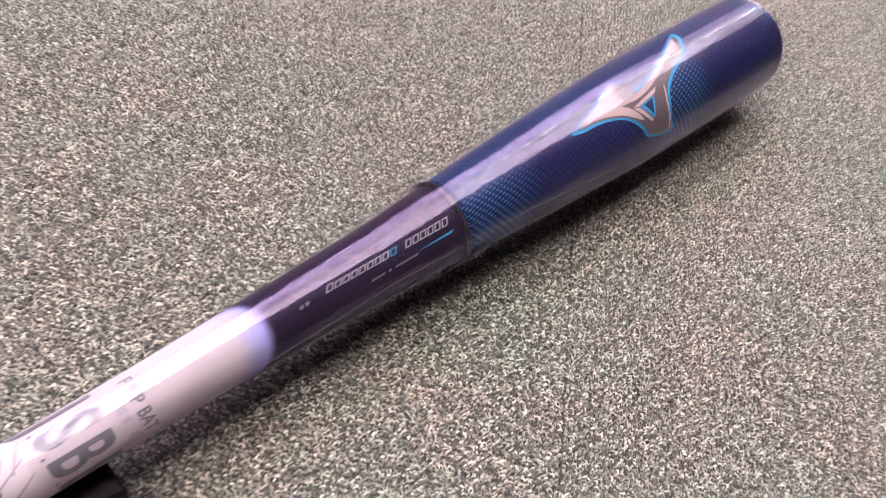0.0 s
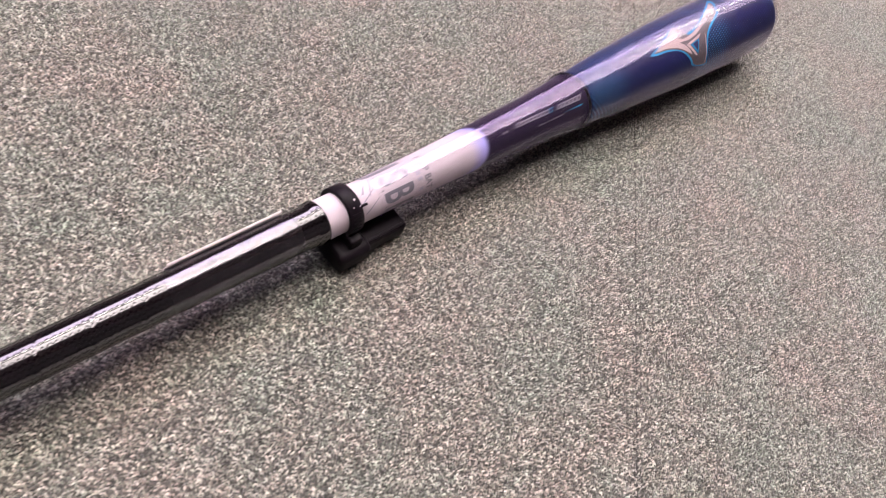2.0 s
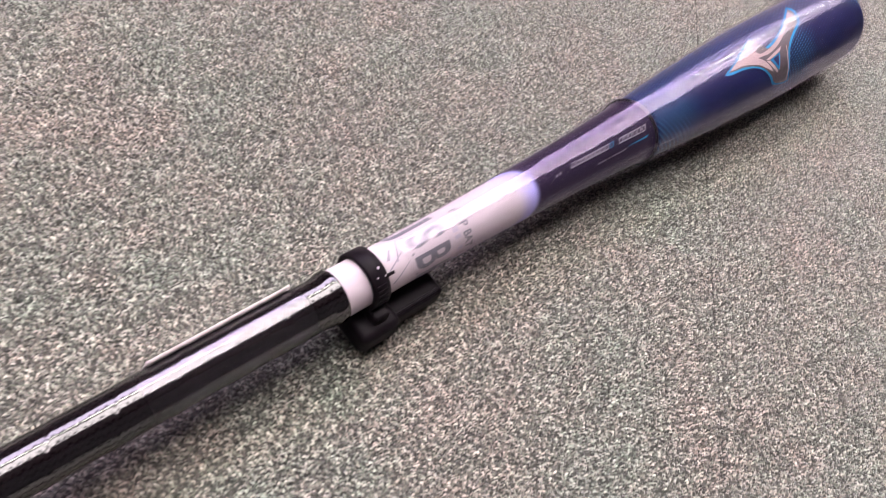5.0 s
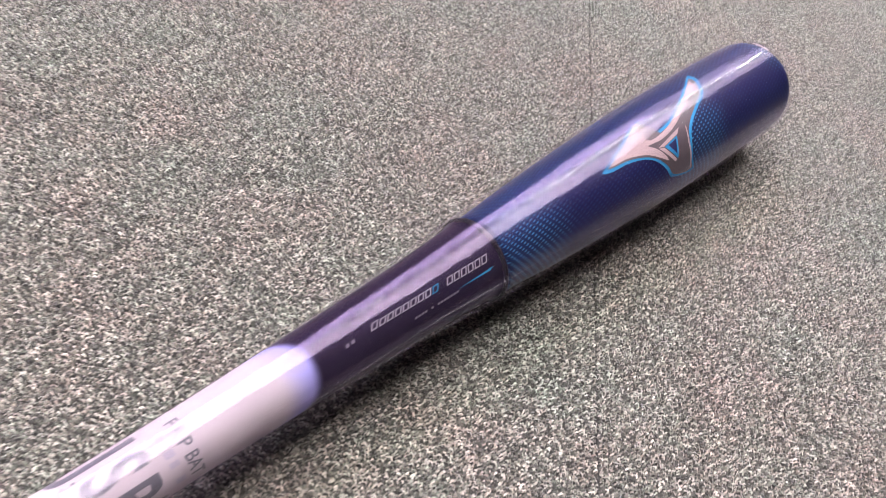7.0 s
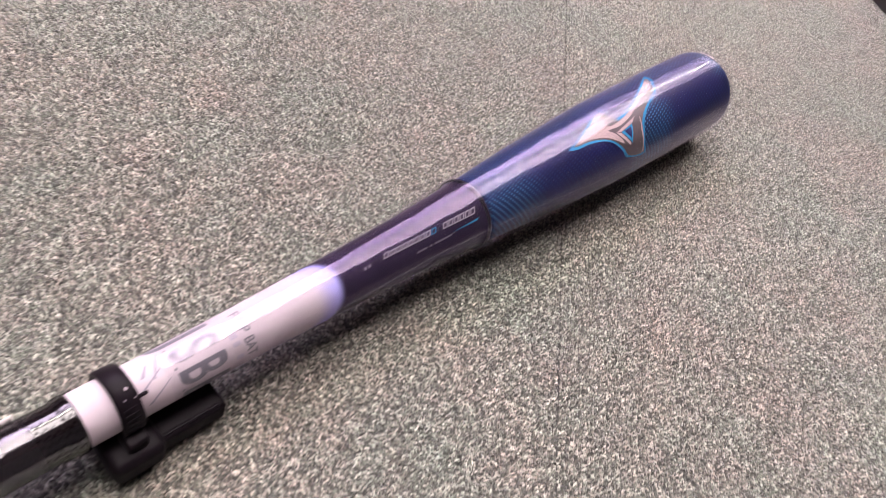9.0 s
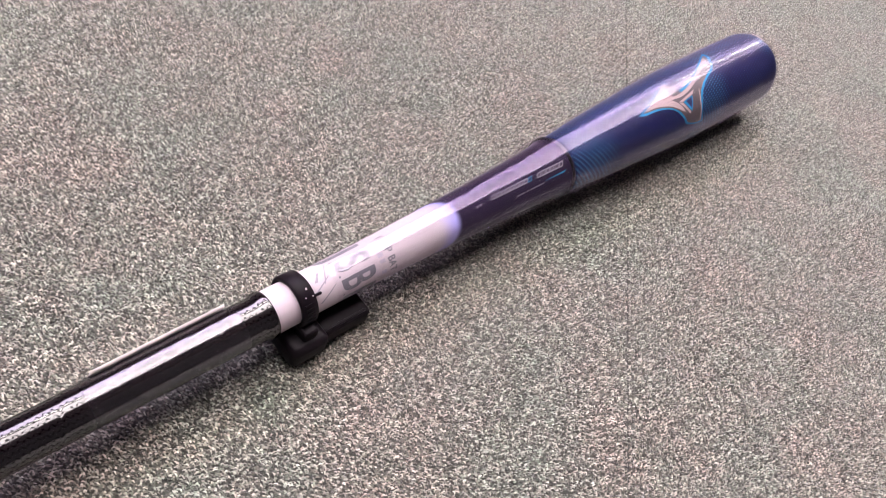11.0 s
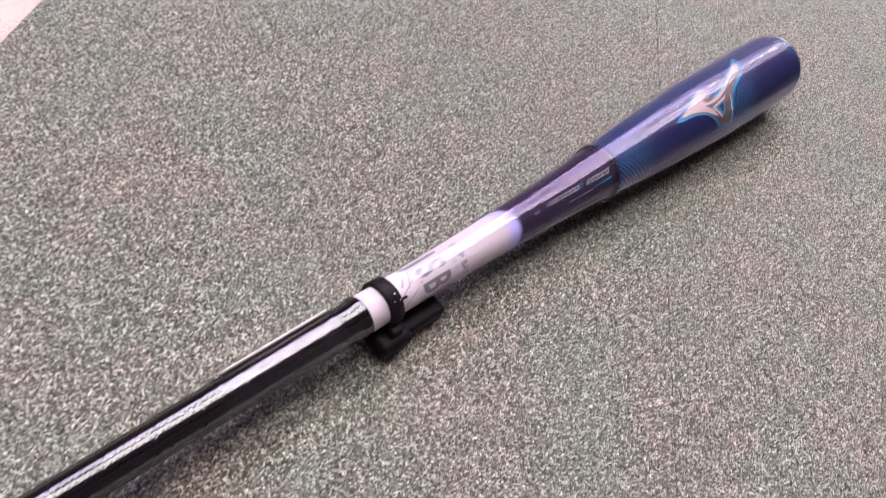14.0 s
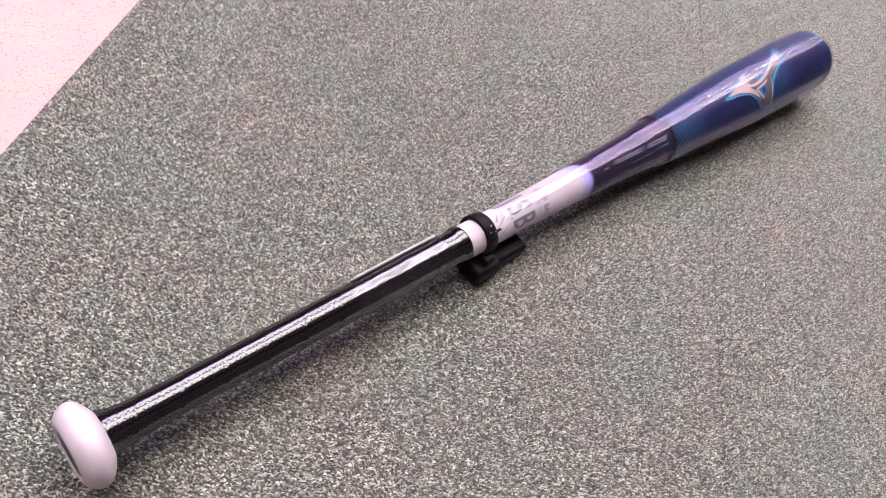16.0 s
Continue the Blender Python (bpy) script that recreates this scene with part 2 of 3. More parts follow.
GLOW_TUBE = mat_glow("tube_glow", (1.0, 0.95, 0.86), LAMP * 27)


# ---- small builders ----
def part(name, bm, mat, parent=None, label="", smooth=True):
    me = bpy.data.meshes.new(name)
    bm.normal_update()
    bm.to_mesh(me)
    bm.free()
    me.materials.append(mat.m)
    if smooth:
        me.shade_smooth()
    ob = new(name, me)
    if parent is not None:
        ob.parent = parent
    return tagged(ob, label)


def block(bm, lo, hi, bevel=0.0, seg=2):
    """An axis-aligned box with rounded edges, added to bm."""
    made = bmesh.ops.create_cube(bm, size=1.0)
    vs = made["verts"]
    for v in vs:
        v.co = Vector([a + (b - a) * (c + 0.5) for a, b, c in zip(lo, hi, v.co)])
    if bevel:
        es = list({e for v in vs for e in v.link_edges})
        bmesh.ops.bevel(bm, geom=es, offset=bevel, segments=seg, affect="EDGES", profile=0.5)
    return bm


def mesh_np(name, verts, quads):
    me = bpy.data.meshes.new(name)
    me.vertices.add(len(verts))
    me.vertices.foreach_set("co", verts.astype(np.float32).ravel())
    me.loops.add(quads.size)
    me.loops.foreach_set("vertex_index", quads.astype(np.int32).ravel())
    me.polygons.add(len(quads))
    me.polygons.foreach_set("loop_start", np.arange(0, quads.size, 4, dtype=np.int32))
    me.update(calc_edges=True)
    return me


# ---- the setting ----
TURN_TILE = math.radians(39.2)          # the tiles lie at this angle to the bat
U = np.array([math.cos(TURN_TILE), math.sin(TURN_TILE)])
N = np.array([-U[1], U[0]])
SEAM = N @ np.array([0.5498, -0.0767])  # the joint between two rows of tiles
EDGE_A = math.radians(36.0)
EDGE_N = np.array([-math.sin(EDGE_A), math.cos(EDGE_A)])
EDGE = EDGE_N @ np.array([0.1335, 0.2705])
TOP = 0.0                               # the pile's tips
TILE = 0.5
NEAR = ((-0.07, 0.0), (0.50, -0.41), (1.46, -0.02), (1.44, 0.05), (0.20, 0.43), (0.08, 0.40))


def tile_mesh(u0, u1, n0, n1, quarter, dense):
    """One carpet tile: a backing slab and its looped pile, all in one mesh."""
    rng = np.random.default_rng(int(90000 + u0 * 100 + n0 * 10000))
    g = 0.0005
    corners = [(u0 + g, n0 + g), (u1 - g, n0 + g), (u1 - g, n1 - g), (u0 + g, n1 - g)]
    pts = []
    for k in range(4):                   # clip the slab along the carpet's border
        a, b = (np.array(c[0]) * U + np.array(c[1]) * N for c in (corners[k], corners[(k + 1) % 4]))
        da, db = EDGE - EDGE_N @ a, EDGE - EDGE_N @ b
        if da >= 0:
            pts.append(a)
        if da * db < 0:
            pts.append(a + (b - a) * da / (da - db))
    if len(pts) < 3:
        return None
    z0, z1 = -0.0065, -0.0030 if dense else -0.0005
    bm = bmesh.new()
    low = [bm.verts.new((*p, z0)) for p in pts]
    high = [bm.verts.new((*p, z1)) for p in pts]
    bm.faces.new(high)
    for k in range(len(pts)):
        j = (k + 1) % len(pts)
        bm.faces.new((low[k], low[j], high[j], high[k]))
    me = bpy.data.meshes.new("carpet_tile")
    bm.to_mesh(me)
    bm.free()
    me.materials.append(BACK.m if dense else FAR.m)
    if not dense:
        return me
    pu, pn = 0.00145, 0.00108
    if not quarter:
        pu, pn = pn, pu
    gu, gn = np.meshgrid(np.arange(u0 + pu * 0.3, u1 - pu * 0.1, pu), np.arange(n0 + pn * 0.5 + 0.0004, n1 - pn * 0.3 - 0.0004, pn))
    gu, gn = gu.ravel(), gn.ravel()
    gu = gu + rng.normal(0, 0.00034, gu.size)
    gn = gn + rng.normal(0, 0.00034, gn.size)
    # tufting rows 2.5 mm apart, along the joint on one side of it and across on the other
    row = 2 * math.pi / 0.0025 * (gn if quarter else gu)
    if quarter:
        gn = gn + 0.00026 * np.sin(row)
    else:
        gu = gu + 0.00020 * np.sin(row)
    sunk = 1 + np.cos(row)
    c = gu[:, None] * U + gn[:, None] * N
    inside = c @ EDGE_N < EDGE - 0.0015
    keep = inside.copy()
    for k in range(len(NEAR)):           # single loops on the stretch that the walk passes, coarser tufts on the rest
        (ax, ay), (bx, by) = NEAR[k], NEAR[(k + 1) % len(NEAR)]
        keep &= (bx - ax) * (c[:, 1] - ay) - (by - ay) * (c[:, 0] - ax) > 0
    rest = inside & ~keep & (rng.random(len(c)) < 0.045)
    big = np.concatenate([np.ones(keep.sum()), np.full(rest.sum(), 4.4)])
    c = np.concatenate([c[keep], c[rest]])
    sunk = np.concatenate([sunk[keep], sunk[rest]])
    n = len(c)
    slant = 0.70 if quarter else 0.45
    ang = TURN_TILE + math.pi / 2 + rng.choice((-slant, slant), n) + rng.normal(0, 0.3, n)
    length = rng.uniform(0.0015, 0.0028, n) * big
    wide = rng.uniform(0.00070, 0.00104, n) * big
    high_ = rng.uniform(0.0028, 0.0036, n) * (1 - 0.085 * sunk)
    tip = rng.normal(0, 0.30, n)          # each loop leans a little to one side
    dirs = np.stack([np.cos(ang), np.sin(ang)], 1)
    side = np.stack([-np.sin(ang), np.cos(ang)], 1)
    V = np.empty((n, 6, 3))
    for i, (a, h, w) in enumerate(((-0.5, 0.50, 0.75), (0.0, 1.0, 1.15), (0.5, 0.50, 0.75))):
        mid = c + dirs * (a * length)[:, None]
        for j, b in enumerate((-0.5, 0.5)):
            V[:, 2 * i + j, :2] = mid + side * (b * w * wide * np.cos(tip))[:, None]
            V[:, 2 * i + j, 2] = -0.0034 + h * high_ + b * w * wide * np.sin(tip)
    F = (np.arange(n) * 6)[:, None, None] + np.array(((0, 2, 3, 1), (2, 4, 5, 3)))[None]
    pile = mesh_np("pile", V.reshape(-1, 3), F.reshape(-1, 4))
    pile.shade_smooth()
    bm = bmesh.new()
    bm.from_mesh(me)
    k = len(bm.faces)
    bm.from_mesh(pile)
    for i, fc in enumerate(bm.faces):
        fc.material_index = 0 if i < k else 1
    bm.to_mesh(me)
    bm.free()
    bpy.data.meshes.remove(pile)
    me.materials.append(PILE.m)
    return me


def build_floor():
    bm = bmesh.new()
    block(bm, (-3.0, -1.95, -0.12), (7.0, 8.5, -0.0062))
    tagged(part("floor", bm, VINYL, smooth=False), "pale pink speckled vinyl floor beside the carpet", "floor", kind="structure")
    carpet = tagged(new("carpet"), "grey heathered loop pile carpet tiles butted edge to edge", "carpet", kind="structure")
    u_off = 0.13
    for row, (n0, n1) in enumerate(((SEAM, SEAM + 0.62), (SEAM - TILE, SEAM), (SEAM - 2 * TILE, SEAM - TILE))):
        for k in range(-3, 6):
            u0 = u_off + k * TILE
            near = row < 2 and -1 <= k <= 2
            me = tile_mesh(u0, u0 + TILE, n0, n1, row % 2 == 1, near)
            if me:
                ob = new("carpet_tile", me)
                ob.parent = carpet
    # the next carpet past the vinyl strip
    bm = bmesh.new()
    r = 0.088
    q = [EDGE_N * (EDGE + r + dn) + np.array([math.cos(EDGE_A), math.sin(EDGE_A)]) * du for du, dn in ((-1.5, 0), (1.5, 0), (1.5, 1.2), (-1.5, 1.2))]
    vs = [bm.verts.new((*p, -0.0005)) for p in q] + [bm.verts.new((*p, -0.0062)) for p in q]
    bm.faces.new(vs[:4])
    for k in range(4):
        j = (k + 1) % 4
        bm.faces.new((vs[k + 4], vs[j + 4], vs[j], vs[k]))
    tagged(part("carpet_strip", bm, FAR, smooth=False), "dark grey carpet past the pale strip", "carpet", kind="structure")


def build_room():
    for name, lo, hi in (("wall_north", (-3.0, 8.4, -0.1), (7.0, 8.5, CEIL)), ("wall_south", (-3.0, -1.95, -0.1), (7.0, -1.85, CEIL)),
                         ("wall_east", (6.9, -1.85, -0.1), (7.0, 8.4, CEIL)), ("wall_west", (-3.0, -1.85, -0.1), (-2.9, 8.4, CEIL))):
        # these two unseen walls are darkened for the reflections in the grip
        dim = name in ("wall_south", "wall_west")
        tagged(part(name, block(bmesh.new(), lo, hi), WALL_DARK if dim else WALLM, smooth=False), "unseen wall, kept dark so that the bat mirrors little of it" if dim else "plain grey painted wall", "wall", kind="structure")
    tagged(part("ceiling", block(bmesh.new(), (-3.0, -1.95, CEIL), (7.0, 8.5, CEIL + 0.1)), CEILM, smooth=False), "plain mid-grey ceiling board", "ceiling", kind="structure")
    # unseen panels: some are made stronger or weaker to shape the bat's highlight bands
    for y, glow, strong in ((0.08, GLOW, GLOW_NEAR), (0.66, GLOW, GLOW_NEAR),
                           (1.85, GLOW_COOL, GLOW_NEAR_COOL), (2.42, GLOW_COOL, GLOW_NEAR_COOL), (2.99, GLOW_COOL, GLOW_NEAR_COOL)):
        for k in range(-1, 6):
            x = -0.35 + k * 1.30
            glow_here = strong if 0 <= k <= 3 else (GLOW_DIM if k < 0 and y < 1 else glow)
            lamp = tagged(new("ceiling_light"), "square-edged white ceiling light panel, lit", "ceiling light", "ceiling lights")
            lamp.location = (x, y, CEIL)
            part("frame", block(bmesh.new(), (-0.64, -0.28, -0.040), (0.64, 0.28, -0.002), 0.006), STEEL, lamp)
            part("diffuser", block(bmesh.new(), (-0.635, -0.275, -0.046), (0.635, 0.275, -0.041), 0.002), glow_here, lamp)
    for k in range(-1, 5):
        lamp = tagged(new("tube_light"), "twin white fluorescent tube light, lit", "ceiling light", "tube lights")
        lamp.location = (-0.5 + k * 1.55, 1.28, CEIL)
        part("batten", block(bmesh.new(), (-0.74, -0.085, -0.060), (0.74, 0.085, -0.002), 0.006), STEEL, lamp)
        for dy in (-0.045, 0.045):
            bm = bmesh.new()
            bmesh.ops.create_cone(bm, cap_ends=True, segments=16, radius1=0.019, radius2=0.019, depth=1.44, matrix=pose(0, dy, -0.085, 0, 90, 0))
            part("tube", bm, GLOW_TUBE, lamp)


# ---- the bat ----
S_KNOB, S_GRIP, S_JOINT, LENGTH = 0.0255, 0.2800, 0.5205, 0.8070
Z_BUTT, Z_BARREL = 0.0255, 0.0345
KNOTS_S = (0.0, 0.06, 0.10, 0.20, 0.28, 0.33, 0.37, 0.42, 0.47, 0.52, 0.57, 0.62, 0.66, 0.70, 0.75, 0.81, 0.84)
KNOTS_R = (0.0108, 0.0105, 0.0107, 0.0117, 0.0126, 0.0129, 0.0136, 0.0154, 0.0175, 0.0209, 0.0252, 0.0285, 0.0308, 0.0319, 0.0325, 0.0326, 0.0326)


def radius(s):
    """The bare bat's radius, a smooth curve through the knots."""
    k = min(max(int(np.searchsorted(KNOTS_S, s)) - 1, 0), len(KNOTS_S) - 2)
    def slope(i):
        i = min(max(i, 1), len(KNOTS_S) - 2)
        return (KNOTS_R[i + 1] - KNOTS_R[i - 1]) / (KNOTS_S[i + 1] - KNOTS_S[i - 1])
    h = KNOTS_S[k + 1] - KNOTS_S[k]
    x = min(max((s - KNOTS_S[k]) / h, 0), 1)
    a, b = KNOTS_R[k], KNOTS_R[k + 1]
    return a * (1 + 2 * x) * (1 - x) ** 2 + b * x * x * (3 - 2 * x) + h * slope(k) * x * (1 - x) ** 2 - h * slope(k + 1) * x * x * (1 - x)


def on_bat(s, th, lift=0.0, r=None):
    r = (radius(s) if r is None else r) + lift
    return Vector((s, -r * math.cos(th), r * math.sin(th)))


def lathe(name, prof, mat, parent, label="", seg=96, wobble=None):
    """A turned skin along the bat's axis. prof: (s, radius) pairs; the UV map holds the angle and s."""
    bm = bmesh.new()
    uv = bm.loops.layers.uv.new("UVMap")
    t0 = -math.pi / 2
    rings = []
    for s, r in prof:
        rings.append([bm.verts.new(on_bat(s, t0 + 2 * math.pi * k / seg, 0, r + (wobble(s, t0 + 2 * math.pi * k / seg) if wobble else 0))) for k in range(seg)])
    for i in range(len(prof) - 1):
        for k in range(seg):
            j = (k + 1) % seg
            f = bm.faces.new((rings[i][k], rings[i][j], rings[i + 1][j], rings[i + 1][k]))
            for lp, (kk, ii) in zip(f.loops, ((k, i), (k + 1, i), (k + 1, i + 1), (k, i + 1))):
                lp[uv].uv = (t0 + 2 * math.pi * kk / seg, prof[ii][0])
    bmesh.ops.recalc_face_normals(bm, faces=bm.faces)
    return part(name, bm, mat, parent, label)


def spans(a, b, n):
    return [a + (b - a) * i / n for i in range(n + 1)]


def decal(name, loops, mat, parent, lift, label="", fine=0.0025):
    """Flat shapes (x along the bat, y round it, both in metres) laid on the bat's skin by the map 'place'."""
    bm = bmesh.new()
    for lp in loops:
        bm.faces.new([bm.verts.new((x, y, 0)) for x, y in lp])
    bmesh.ops.triangulate(bm, faces=bm.faces[:])
    for _ in range(7):
        long = [e for e in bm.edges if e.calc_length() > fine]
        if not long:
            break
        bmesh.ops.subdivide_edges(bm, edges=long, cuts=1)
        bmesh.ops.triangulate(bm, faces=bm.faces[:])
    wrap(bm, lift)
    return part(name, bm, mat, parent, label)


def wrap(bm, lift):
    """Takes x as the place along the bat and y as the angle times 33 mm, and lays the mesh on the skin."""
    for v in bm.verts:
        v.co = on_bat(v.co.x, v.co.y / 0.033, lift + v.co.z)
    for f in bm.faces:
        f.normal_update()
        c = f.calc_center_median()
        if f.normal.dot(Vector((0, c.y, c.z))) < 0:
            f.normal_flip()


def curve_through(pts, n=4, closed=True):
    """A smooth line through the points (Catmull-Rom)."""
    out = []
    m = len(pts)
    for i in range(m if closed else m - 1):
        p0, p1, p2, p3 = (Vector(pts[(i + k) % m]) if closed else Vector(pts[min(max(i + k, 0), m - 1)]) for k in (-1, 0, 1, 2))
        for j in range(n):
            t = j / n
            q = 0.5 * (2 * p1 + (p2 - p0) * t + (2 * p0 - 5 * p1 + 4 * p2 - p3) * t * t + (3 * p1 - p0 - 3 * p2 + p3) * t ** 3)
            out.append((q.x, q.y))
    return out


def lettering(name, body, mat, parent, lift, size, width, at, along, label="", shear=0.0, bold=0.0):
    """Built-in letters on the skin. at: (s, angle) of the first letter's foot; along: True reads up the bat, False reads round it."""
    cu = bpy.data.curves.new("letters", "FONT")
    cu.body, cu.size, cu.shear, cu.resolution_u, cu.offset = body, 1.0, shear, 4, bold
    tmp = new("letters", cu)
    me = bpy.data.meshes.new_from_object(tmp.evaluated_get(bpy.context.evaluated_depsgraph_get()))
    bm = bmesh.new()
    bm.from_mesh(me)
    bpy.data.objects.remove(tmp)
    bpy.data.meshes.remove(me)
    xs = [v.co.x for v in bm.verts]
    x0, k = min(xs), width / (max(xs) - min(xs))
    ky = size / 0.70
    for v in bm.verts:
        x, y = (v.co.x - x0) * k, v.co.y * ky
        v.co = (x, y, 0)
    bmesh.ops.triangulate(bm, faces=bm.faces[:])
    for _ in range(4):
        long = [e for e in bm.edges if e.calc_length() > 0.0022]
        if not long:
            break
        bmesh.ops.subdivide_edges(bm, edges=long, cuts=1)
        bmesh.ops.triangulate(bm, faces=bm.faces[:])
    r = radius(at[0])
    for v in bm.verts:
        x, y = v.co.x, v.co.y
        v.co = (at[0] + x, (at[1] + y / r) * 0.033, 0) if along else (at[0] + y, (at[1] - x / r) * 0.033, 0)
    wrap(bm, lift)
    return part(name, bm, mat, parent, label)


def mark_shape(pts, n=3):
    return [(0.66 + x / 1000, 1.1 * 0.033 + y / 1000) for x, y in curve_through(pts, n)]


def build_bat():
    bat = tagged(new("baseball_bat"), "navy, violet and white baseball bat in clear wrap on carpet", "baseball bat")
    bat.location = (0, 0, Z_BUTT)
    bat.rotation_euler = (0, -math.atan2(Z_BARREL - Z_BUTT, 0.75), 0)
    # knob
    kp = [(0.0052, 0.0140), (0.0044, 0.0148), (0.0040, 0.0160), (0.0043, 0.0176), (0.0052, 0.0196), (0.0070, 0.0218), (0.0094, 0.0235), (0.0120, 0.0243),
          (0.0145, 0.0241), (0.0167, 0.0230), (0.0186, 0.0210), (0.0203, 0.0186), (0.0216, 0.0160), (0.0226, 0.0140), (0.0232, 0.0125)]
    lathe("knob", kp, KNOB, bat, "smooth white rounded knob")
    lathe("knob_plug", [(0.0046, 0.0001), (0.0046, 0.0080), (0.0047, 0.0132), (0.0053, 0.0143)], PLUG, bat, "black recessed end plug")
    # grip: one tape wound in a spiral, each turn lapping the last
    def lap(s, th):
        f = (s / 0.0265 - (th + math.pi / 2) / (2 * math.pi)) % 1.0
        return 0.00026 * (1 - f) ** 2 + 0.00005 * math.exp(-((f - 0.03) / 0.06) ** 2) - 0.0002
    gp = [(s, radius(s) + 0.0002 + 0.0035 * math.exp(-(s - 0.0225) / 0.0075)) for s in spans(0.0225, 0.274, 330)]
    gp += [(0.2755, 0.01345), (0.2780, 0.01375), (0.2795, 0.01375), (0.2804, 0.0134), (0.2806, 0.0126)]
    lathe("grip", gp, GRIP, bat, "glossy black spiral-wound grip tape", wobble=lambda s, th: lap(s, th) if s < 0.2752 else 0)
    # shaft and its flared collar at the joint
    sp = [(s, radius(s)) for s in spans(0.276, 0.5125, 90)]
    sp += [(0.5150, radius(0.515) + 0.0003), (0.5165, radius(0.5165) + 0.0006), (0.5178, radius(0.5178) + 0.0011), (0.5190, radius(0.519) + 0.0012), (0.5199, radius(0.520) + 0.0007), (0.5204, radius(0.52) - 0.0016)]
    lathe("shaft", sp, SHAFT, bat, "pearl white shaft turning to dark violet metallic")
    lathe("collar", [(0.5168, radius(0.5168) + 0.0003), (0.5176, radius(0.5176) + 0.0015), (0.5186, radius(0.5186) + 0.0021), (0.5196, radius(0.5196) + 0.0018), (0.5203, radius(0.52) + 0.0002), (0.5206, radius(0.52) - 0.0012)],
          COLLAR, bat, "raised shiny violet lip at the joint")
    # barrel
    bp = [(0.5204, radius(0.52) - 0.0016), (0.5214, radius(0.521) - 0.0018), (0.5224, radius(0.5225) - 0.0014), (0.5231, radius(0.523) - 0.0002)]
    bp += [(s, radius(s)) for s in spans(0.5238, 0.799, 90)]
    bp += [(0.8020, 0.0324), (0.8042, 0.0316), (0.8056, 0.0303), (0.8062, 0.0288)]
    lathe("barrel", bp, BARREL, bat, "navy barrel with a fine cyan scale weave")
    lathe("end_cap", [(0.8061, 0.0289), (0.8058, 0.0280), (0.8050, 0.0268), (0.8046, 0.0200), (0.8048, 0.0100), (0.8049, 0.0001)], PLUG, bat, "dark end cap")

    decal("rim_strip", [[(0.8008, 1.62 * 0.033), (0.8026, 1.60 * 0.033), (0.8026, 1.97 * 0.033), (0.8010, 1.95 * 0.033)]], RIM, bat, 0.0006, "narrow white strip at the end rim")
    # the maker's mark: a three-armed plain shape
    outer = mark_shape([(-60, 6), (-52, 3.3), (-42, 2.8), (-31, 0.7), (-23, -2.5), (-16.6, -7.6), (-11, -15), (-8, -20.2), (5, -24), (16.5, -24.6), (15.0, -17), (17.0, -6),
                        (21, 0), (29, 5.5), (40.5, 10.2), (50.5, 14.0), (54.5, 17.8), (59.0, 22.6), (62.6, 26.0), (64.4, 32.4), (63.8, 34.0), (50.7, 28), (29, 18.7), (18.6, 14.8), (6.3, 11.3), (-4.5, 10),
                        (-12.5, 9.7), (-15.2, 12.2), (-13.3, 17.6), (-9.5, 23.5), (-27, 17.9), (-48, 10)], 2)
    decal("mark_outline", [outer], CYAN, bat, 0.00012, "bright cyan outline")
    mid = mark_shape([(-55, 6.2), (-47, 5.0), (-40, 4.4), (-31, 2.2), (-22.5, -1.2), (-15, -6.5), (-9, -14), (-6, -19), (4, -22.5), (14.2, -23), (12.7, -17), (14.8, -5.5),
                      (19.0, 1.4), (27.6, 7.0), (39.2, 11.8), (49.0, 15.4), (53.4, 19.4), (58.4, 25.2), (59.8, 30.6), (50, 26.2), (30, 17.2), (19, 13.0), (6.5, 9.4), (-4.5, 8),
                      (-14, 7.7), (-17.2, 11.2), (-15, 17.6), (-11.5, 22.8), (-27, 15.9), (-46, 9.2)], 2)
    decal("mark_body", [mid], BRONZE, bat, 0.00024, "dark bronze facets")
    pink = mark_shape([(-53, 6.9), (-35.6, 12.9), (-12, 22.6), (-15.5, 17.6), (-17.6, 10.9), (-14.6, 7.2), (-3.5, 7.5), (11.1, 10.9), (27.2, 16.7), (44.3, 23.4), (56, 28.2),
                       (50, 19.8), (46.5, 17.2), (40.6, 18.4), (30.2, 15.2), (19, 10.3), (4.8, 5.8), (-8.3, 4.1), (-19.4, 5.3), (-15.6, 2.1), (-11.2, -3.1), (-8.6, -9.0),
                       (-14.8, -4.9), (-22.2, 0.1), (-30.3, 3.3), (-40, 5.8)], 2)
    decal("mark_face", [pink], SILVER, bat, 0.00036, "bright pinkish silver face")
    M = lambda pts: [(0.66 + x / 1000, 1.1 * 0.033 + y / 1000) for x, y in pts]
    decal("mark_edge", [M([(16.2, 2.9), (17.6, 3.9), (14.2, -5.6), (12.6, -22.0), (11.2, -22.0), (12.8, -5.6)]), M([(-12.9, 0.9), (11.0, 5.0), (7.2, 2.1), (-8.6, -0.4)]),
                        M([(-12.9, 0.3), (-8.6, -0.9), (-1.2, -11.4), (-3.2, -12.0)])], SILVER, bat, 0.00036, "bright pinkish silver edge lines")
    decal("mark_window", [M([(-8.0, -0.6), (5.8, 1.4), (0.0, -11.4)])], CYAN, bat, 0.00036, "bright cyan triangle")
    decal("mark_window_field", [M([(-4.6, -1.0), (3.6, 0.2), (0.0, -8.4)])], NAVY, bat, 0.00048, "navy triangle")

